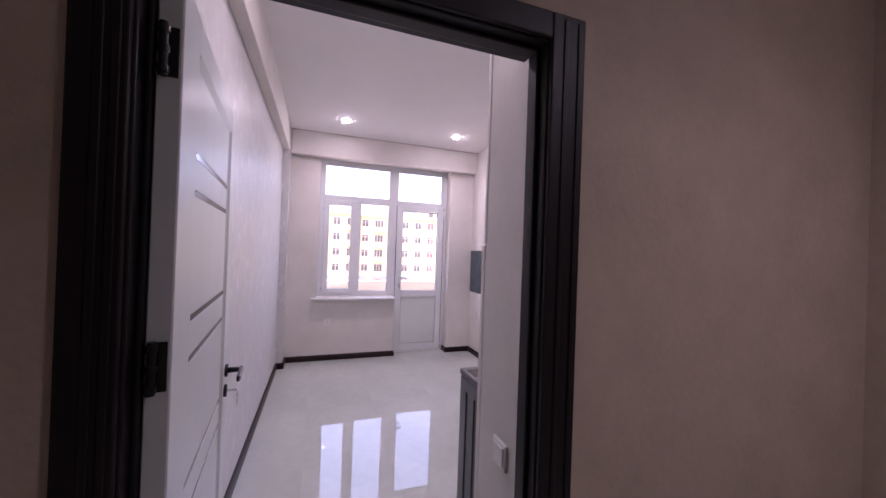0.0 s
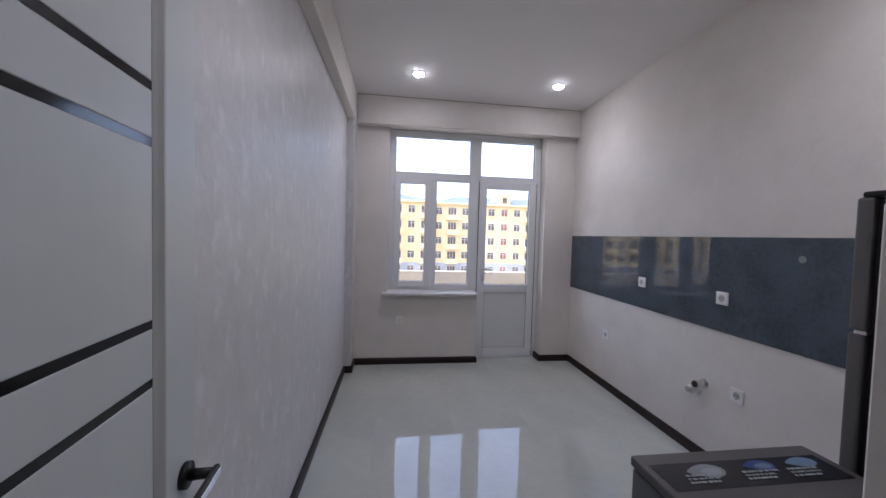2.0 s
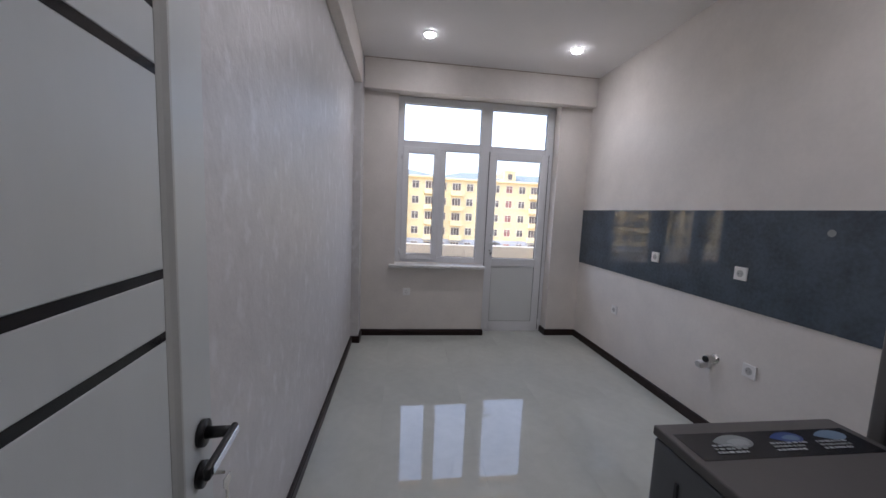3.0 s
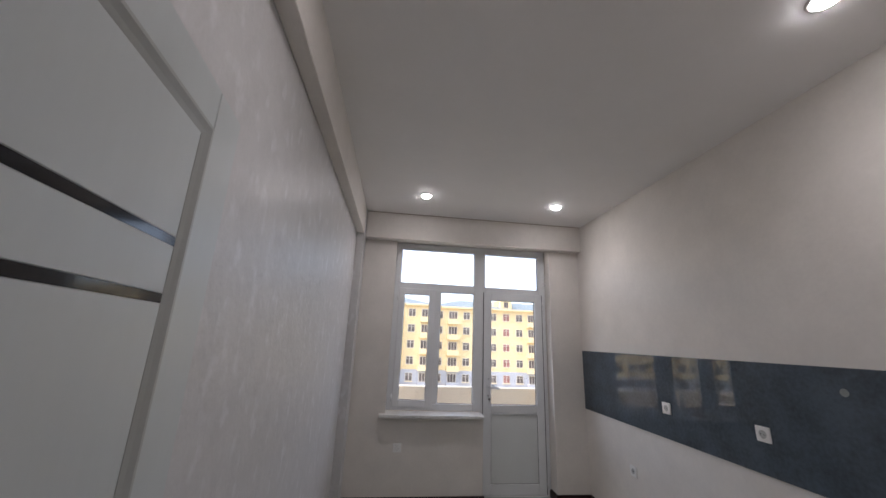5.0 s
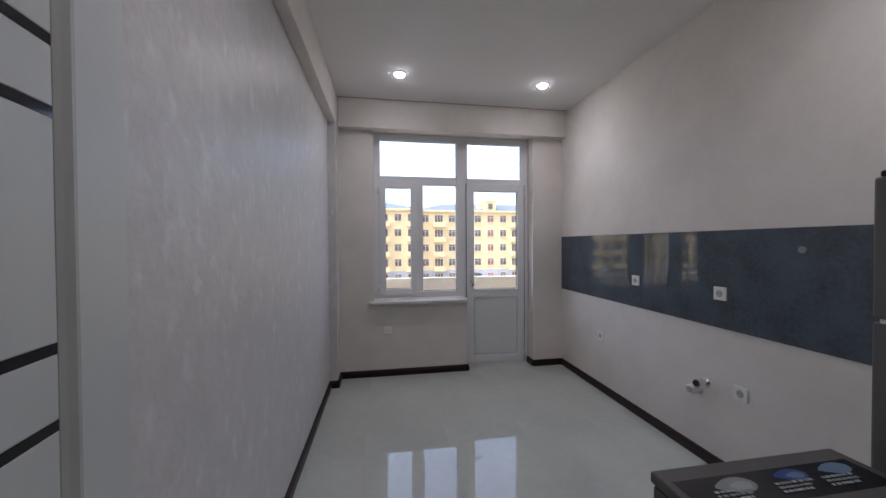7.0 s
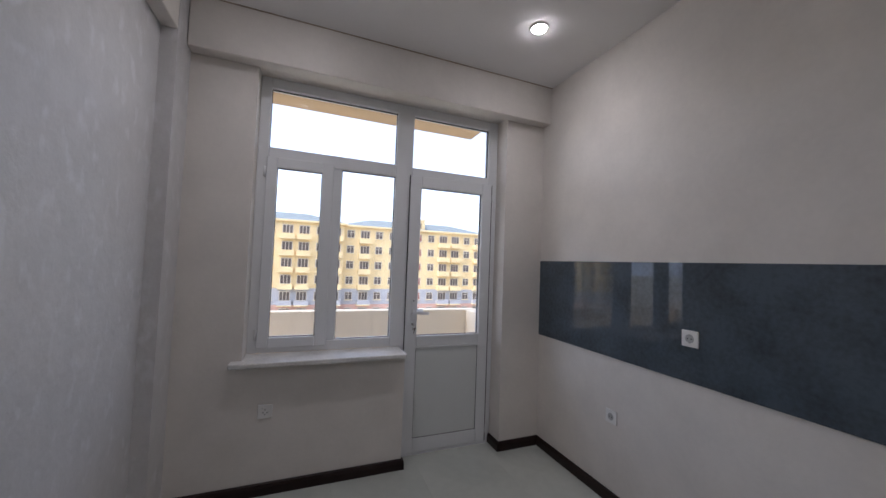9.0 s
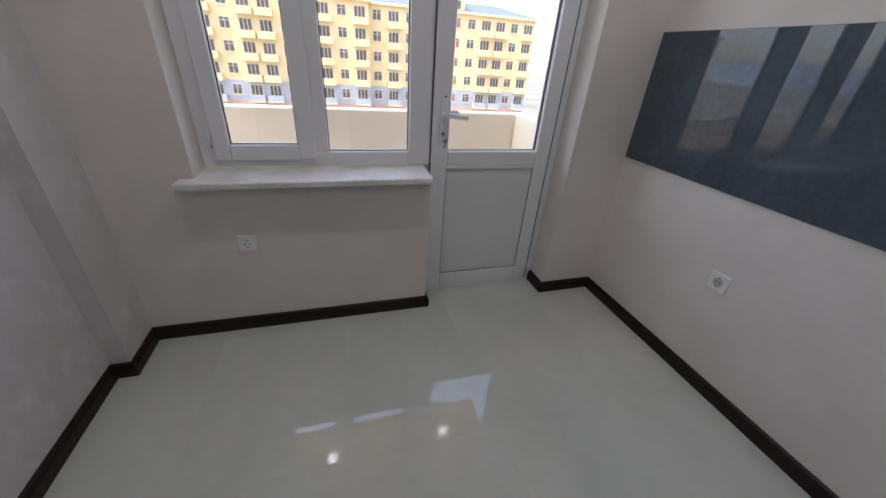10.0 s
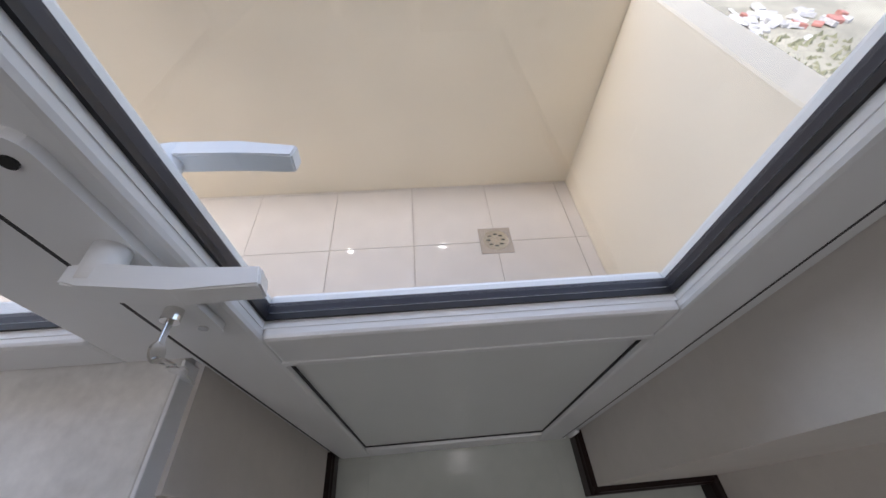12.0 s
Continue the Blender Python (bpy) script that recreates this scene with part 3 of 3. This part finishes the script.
stk = boxpart("sticker", (0.02, 0.565, 0.448, 0.552, WH + 0.001, WH + 0.0032), M_STICK, wm, label="black product sticker with pale and blue drops")


def drop(x, y, w, h, material, level=0.0033):
    """A flat drop of print: blunt and rounded at one end, drawn out at the other."""
    bm = bmesh.new()
    pts = []
    for k in range(20):
        a = k * math.pi / 10
        c = math.cos(a)
        pts.append((x + w * (c if c > 0 else 1.5 * c), y + h * math.sin(a) * (1.0 if c > 0 else 1.0 - 0.55 * c * c)))
    prism(bm, pts, WH + level, WH + level + 0.0006)
    part("print_drop", bm, material, stk)


DROPS = ((0.175, 0.514, 0.046, 0.027, M_LGREY), (0.35, 0.522, 0.040, 0.022, M_BLUE), (0.495, 0.524, 0.040, 0.021, M_LBLUE))
rp = random.Random(4)
for x, y, w, h, mt in DROPS:
    drop(x, y, w, h, mt)
    drop(x + 0.006, y - 0.004, w * 0.55, h * 0.5, M_LBLUE if mt != M_LGREY else M_WHITE, 0.004)
    for row in range(3):
        q = x - 0.095 + 0.004 * row
        while q < x - 0.012 + 0.012 * row:
            ln = rp.uniform(0.005, 0.016)
            boxpart("print_line", (q, q + ln, 0.468 + 0.013 * row, 0.4755 + 0.013 * row, WH + 0.0047, WH + 0.0052), M_WHITE if row != 1 else M_LGREY, stk)
            q += ln + rp.uniform(0.002, 0.006)

# ---- refrigerator, doors towards the window ----
FX, FYF, FH = 1.865, 2.735, 1.645
fg = thing("refrigerator", pose(FX, 2.165, 0), "dark grey two-door refrigerator against the wall return", "refrigerator")
FD = FYF - 2.165
boxpart("body", (0, 0.60, 0, FD - 0.062, 0.03, FH - 0.005), M_GREY, fg, 0.006, seg=2)
boxpart("door_gasket", (0.022, 0.578, FD - 0.062, FD - 0.040, 0.05, FH - 0.012), M_GASK, fg)
dl = boxpart("lower_door", (0, 0.60, FD - 0.040, FD, 0.05, 1.23), M_GREY, fg, 0.008, seg=3)
du = boxpart("freezer_door", (0, 0.60, FD - 0.040, FD, 1.24, FH - 0.006), M_GREY, fg, 0.008, seg=3)
boxpart("hinge_pin", (-0.012, 0.03, FD - 0.052, FD - 0.022, 1.229, 1.241), M_CHROME, fg, 0.002)
boxpart("hinge_cover", (0.005, 0.06, FD - 0.10, FD - 0.01, FH - 0.006, FH + 0.012), M_BLACK, fg, 0.004)
for x in (0.05, 0.55):
    bm = bmesh.new()
    cyl(bm, 0.02, 0.02, 0.03, pose(x, 0.1, 0.015), 12)
    part("foot", bm, M_BLACK, fg)
    bm = bmesh.new()
    cyl(bm, 0.02, 0.02, 0.03, pose(x, FD - 0.12, 0.015), 12)
    part("foot", bm, M_BLACK, fg)


# ---- downlights ----
def downlight(x, y, z=ZC, watts=LAMP_W):
    d = thing("ceiling_downlight", pose(x, y, z), "round recessed ceiling downlight, switched on; the hall's is an added fill", "ceiling light", "ceiling downlights")
    bm = bmesh.new()
    ring_pts = [(0.062, 0.0), (0.060, -0.006), (0.048, -0.008), (0.043, -0.002)]
    seg = 32
    rows = [[bm.verts.new((r * math.cos(k * 2 * math.pi / seg), r * math.sin(k * 2 * math.pi / seg), h)) for k in range(seg)] for r, h in ring_pts]
    for u, v in zip(rows, rows[1:]):
        for k in range(seg):
            bm.faces.new((u[k], u[(k + 1) % seg], v[(k + 1) % seg], v[k]))
    part("ring", bm, M_SOCK, d, "white trim ring", True)
    bm = bmesh.new()
    cyl(bm, 0.036, 0.047, 0.016, pose(0, 0, -0.0085), 28)
    part("lens", bm, M_LENS, d, "glowing lens")
    li = new("lamp", bpy.data.lights.new("lamp", "SPOT"))
    li.data.energy, li.data.spot_size, li.data.spot_blend, li.data.shadow_soft_size = watts * 3, radians(145), 1.0, 0.05
    li.data.color = (1.0, 0.97, 0.93)
    li.parent = d
    li.location = (0, 0, -0.04)


for x, y in ((0.65, 5.182), (2.035, 5.188), (0.65, 2.80), (2.09, 2.80)):
    downlight(x, y)
# Unseen fill in the downlight's shape, added to brighten the hall walls.
downlight(1.75, 0.45, 2.8, HALL_FILL_W)

# ---- balcony ----
BY0, BY1, BX0, BX1 = YW + 0.25, 7.29, -1.6, 2.59
struct("balcony_slab", [(BX0 - 0.15, BX1 + 0.15, YW + 0.21, BY1 + 0.15, -0.2, -0.006)], M_BGROUT, "concrete balcony slab under the tiles", "balcony")
struct("balcony_parapet", [(BX0 - 0.15, BX1 + 0.15, BY1, BY1 + 0.15, -0.006, 0.93), (BX1, BX1 + 0.15, BY0, BY1, -0.006, 0.926), (BX0 - 0.15, BX0, BY0, BY1, -0.006, 0.935)],
       M_PARA, "cream rendered solid balcony parapet", "parapet", 0.006)
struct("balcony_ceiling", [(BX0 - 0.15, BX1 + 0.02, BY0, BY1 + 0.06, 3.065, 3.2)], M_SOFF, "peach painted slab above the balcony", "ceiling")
struct("outer_wall", [(BX0 - 0.15, XL - 0.15, YW + 0.10, BY0, -0.2, 3.2), (XR + 0.15, 6.0, YW + 0.10, BY0, -11.9, 3.2), (WX0, WX1, BY0 - 0.004, BY0, 2.72, 3.065)],
       M_PARA, "cream rendered outer wall", "wall")
dr = thing("floor_drain", pose(2.12, 6.88, 0), "round steel floor drain in the balcony tiles", "drain")
boxpart("plate", (-0.08, 0.08, -0.08, 0.08, 0.0, 0.003), M_BGROUT, dr, 0.001)
bm = bmesh.new()
cyl(bm, 0.062, 0.062, 0.003, pose(0, 0, 0.0045), 28)
part("grate", bm, M_CHROME, dr)
for k in range(8):
    a = k * math.pi / 4
    boxpart("slot", (0.036 * math.cos(a) - 0.009, 0.036 * math.cos(a) + 0.009, 0.036 * math.sin(a) - 0.004, 0.036 * math.sin(a) + 0.004, 0.0058, 0.0066), M_HOLE, dr)

# ---- outside ----
bm = bmesh.new()
bmesh.ops.create_grid(bm, x_segments=2, y_segments=2, size=2500, matrix=Matrix.Translation((0, 0, -11.9)))
tagged(part("ground", bm, M_GROUND), "dry dusty open ground below the flats", "ground", kind="structure")


def apartment(name, m, bays, depth, label, bw=2.72):
    """A seven-storey block seen from the front; bays: letters w (window) or b (balcony), or d (door under a dormer), bw metres each."""
    h = thing(name, m, label, "building", "apartment blocks")
    n, st = len(bays), 2.95
    W, H = n * bw, 7 * st
    boxpart("wall", (0, W, 0, depth, 3 * st, H), M_YEL, h)
    boxpart("grey_storey", (0, W, 0.0, depth, 2 * st, 3 * st), M_GREYF, h)
    boxpart("ground_storey", (0, W, 0.0, depth, -0.6, 2 * st), M_PINK, h)
    boxpart("eaves", (-0.5, W + 0.5, -0.6, depth + 0.5, H, H + 0.35), M_YEL2, h)
    bm = bmesh.new()
    a, b, c, d = (-0.5, -0.6), (W + 0.5, -0.6), (W + 0.5, depth + 0.5), (-0.5, depth + 0.5)
    base = [bm.verts.new((x, y, H + 0.35)) for x, y in (a, b, c, d)]
    ridge = [bm.verts.new((depth / 2, depth / 2, H + 2.3)), bm.verts.new((W - depth / 2, depth / 2, H + 2.3))]
    for f in ((base[0], base[1], ridge[1], ridge[0]), (base[1], base[2], ridge[1]), (base[2], base[3], ridge[0], ridge[1]), (base[3], base[0], ridge[0]), base[::-1]):
        bm.faces.new(f)
    roof = part("roof", bm, M_ROOF, h)
    boxpart("chimney", (W * 0.42, W * 0.42 + 1.6, 1.2, 2.2, H + 0.4, H + 2.0), M_YEL2, roof)
    for s in range(7):
        for i, ch in enumerate(bays):
            x, z = i * bw + bw / 2, s * st + 0.85
            if ch == "d" and s == 6:
                dm = boxpart("dormer", (x - 1.2, x + 1.2, 0.0, 3.0, H + 0.35, H + 2.3), M_YEL, roof)
                boxpart("window", (x - 0.45, x + 0.45, -0.05, 0.05, H + 0.7, H + 1.8), M_WIN, dm)
                boxpart("coping", (x - 1.35, x + 1.35, -0.15, 3.1, H + 2.3, H + 2.5), M_YEL2, dm)
            if ch != "b":
                w2 = 0.7
                wd = boxpart("window", (x - w2, x + w2, -0.05, 0.02, z, z + 1.5), M_WFR, h)
                mg = M_WIN if ch == "w" else M_RUBR
                for px in (-0.33, 0.33):
                    boxpart("pane", (x + px - 0.27, x + px + 0.27, -0.07, -0.04, z + 0.1, z + 1.0), mg, wd)
                    boxpart("pane", (x + px - 0.27, x + px + 0.27, -0.07, -0.04, z + 1.08, z + 1.4), mg, wd)
                boxpart("sill", (x - w2 - 0.1, x + w2 + 0.1, -0.18, 0.0, z - 0.1, z), M_YEL2, wd)
            else:
                wd = boxpart("window", (x - 0.9, x + 0.9, -0.05, 0.02, z - 0.2, z + 1.55), M_WFR, h)
                for px in (-0.56, 0, 0.56):
                    boxpart("pane", (x + px - 0.22, x + px + 0.22, -0.07, -0.04, z, z + 1.42), M_WIN, wd)
                if s:
                    bc = boxpart("balcony", (x - 1.2, x + 1.2, -1.15, -0.02, s * st - 0.15, s * st + 0.05), M_YEL2, h)
                    mt = M_YEL if s > 2 else M_GREYF if s > 1 else M_PINK
                    boxpart("balustrade", (x - 1.2, x + 1.2, -1.15, -1.05, s * st + 0.05, s * st + 0.85), mt, bc)
                    boxpart("balustrade", (x - 1.2, x - 1.12, -1.05, -0.02, s * st + 0.05, s * st + 0.85), mt, bc)
                    boxpart("balustrade", (x + 1.12, x + 1.2, -1.05, -0.02, s * st + 0.05, s * st + 0.85), mt, bc)
    return h


apartment("apartment_building", pose(-28.3, 71.0, -12.7), "bwbwbwbbwbbwb", 13, "yellow seven-storey apartment block with balconies and grey roof", 2.75)
apartment("apartment_building", pose(7.5, 72.2, -12.8), "wbwwwdwbbwb", 12, "yellow apartment block set back, with a dormer over the doors")
apartment("apartment_building", pose(-73.5, 69.5, -12.7), "wbbwbwwbwbbwbwwb", 13, "long yellow apartment block with paired balconies beyond the others", 2.75)


# ---- site below the flats ----
def site_fence(m, n):
    f = thing("site_fence", m, "blue corrugated building-site fence on the open ground", "fence")
    for i in range(n):
        bm = bmesh.new()
        pts = []
        for k in range(9):
            pts.append((i * 2.0 + k * 0.245, 0.06 * (k % 2)))
        prism(bm, pts + [(x, y + 0.02) for x, y in pts[::-1]], 0, 2.0)
        part("panel", bm, M_FENCE, f)
    return f


M_FENCE = mat("blue_sheet_metal", (0.06, 0.16, 0.38), 0.5, var=0.15, scale=1.0)
site_fence(pose(35, 73, -11.9, 0, 0, 3), 14)


def debris_pile(m, seed, label):
    """A heap of broken boards, bags and blocks."""
    rnd = random.Random(seed)
    d = thing("debris_pile", m, label, "debris")
    for k in range(26):
        bm = bmesh.new()
        w, h, z = rnd.uniform(0.5, 2.0), rnd.uniform(0.3, 1.2), rnd.uniform(0.1, 0.5)
        box(bm, -w / 2, w / 2, -h / 2, h / 2, 0, z, 0.04)
        mt = M_RUBR if k % 6 == 0 else M_RUB
        o2 = part("block", bm, mt, d)
        o2.matrix_local = pose(rnd.gauss(0, 2.6), rnd.gauss(0, 1.3), rnd.uniform(-0.05, 0.1), rnd.uniform(-12, 12), rnd.uniform(-12, 12), rnd.uniform(0, 180))
    return d


debris_pile(pose(34.7, 42.5, -11.9), 3, "heap of pale broken building material on dry ground")
debris_pile(pose(41.0, 43.8, -11.9), 5, "heap of pale and red building rubble on dry ground")
bm = bmesh.new()
rg = random.Random(8)
for k in range(500):
    x, y, hgt = rg.uniform(21, 43), rg.uniform(26.5, 40), rg.uniform(0.15, 0.5)
    a = rg.uniform(0, 6.28)
    vs = [bm.verts.new((x + 0.3 * math.cos(a + q * 2.1) * (q < 3), y + 0.3 * math.sin(a + q * 2.1) * (q < 3), -11.9 + (hgt if q == 3 else 0))) for q in range(4)]
    for f in ((0, 1, 3), (1, 2, 3), (2, 0, 3)):
        bm.faces.new([vs[q] for q in f])
tagged(part("scrub", bm, mat("dry_scrub", (0.17, 0.165, 0.10), 0.9, var=0.3, scale=1.0)), "low dry green scrub on open ground", "scrub", kind="stuff")

# ---- hills on the horizon, haze painted into their pale colour ----
# The ridge covers the sky's dark horizon band with pale painted haze.
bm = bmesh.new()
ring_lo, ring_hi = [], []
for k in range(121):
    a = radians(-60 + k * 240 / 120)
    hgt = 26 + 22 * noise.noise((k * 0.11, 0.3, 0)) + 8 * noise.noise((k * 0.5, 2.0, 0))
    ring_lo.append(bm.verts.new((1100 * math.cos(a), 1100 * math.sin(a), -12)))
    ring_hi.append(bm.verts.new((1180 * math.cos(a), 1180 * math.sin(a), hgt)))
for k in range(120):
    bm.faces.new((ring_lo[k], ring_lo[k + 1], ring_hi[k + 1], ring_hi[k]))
tagged(part("backdrop", bm, mat("painted_haze_hills", (0.55, 0.60, 0.66), 1.0, var=0.08, scale=0.01, spec=0.0)), "pale hills along the horizon, haze painted into their colour", "hills", kind="structure")

# ---- tiles ----
def tile_field(parent, x0, x1, y0, y1, ox, oy, sx, sy, gap, top, thick, material, name):
    """Tiles of one size on a grid, cut at the edges; alike tiles share a mesh."""
    cache = {}
    i0, i1 = math.floor((x0 - ox) / sx), math.ceil((x1 - ox) / sx)
    j0, j1 = math.floor((y0 - oy) / sy), math.ceil((y1 - oy) / sy)
    for i in range(i0, i1):
        for j in range(j0, j1):
            a, b = max(x0, ox + i * sx), min(x1, ox + (i + 1) * sx)
            c, d = max(y0, oy + j * sy), min(y1, oy + (j + 1) * sy)
            w, h = round(b - a - gap, 4), round(d - c - gap, 4)
            if w < 0.01 or h < 0.01:
                continue
            if (w, h) not in cache:
                bm = bmesh.new()
                box(bm, -w / 2, w / 2, -h / 2, h / 2, top - thick, top)
                cache[(w, h)] = mesh_of(name, bm, material)
            ob = new(name, cache[(w, h)])
            ob.parent = parent
            ob.location = ((a + b) / 2, (c + d) / 2, 0)


tile_field(floor, XL, XR, -2.2, Y_FR + 0.02, 0.35, 0.2, 0.6, 1.2, 0.0003, 0.0, 0.012, M_FLOOR, "tile")
slab = bpy.data.objects["balcony_slab"]
tile_field(slab, BX0, BX1, BY0, BY1, 1.72, 6.875, 0.40, 0.40, 0.003, 0.0, 0.010, M_BTILE, "tile")
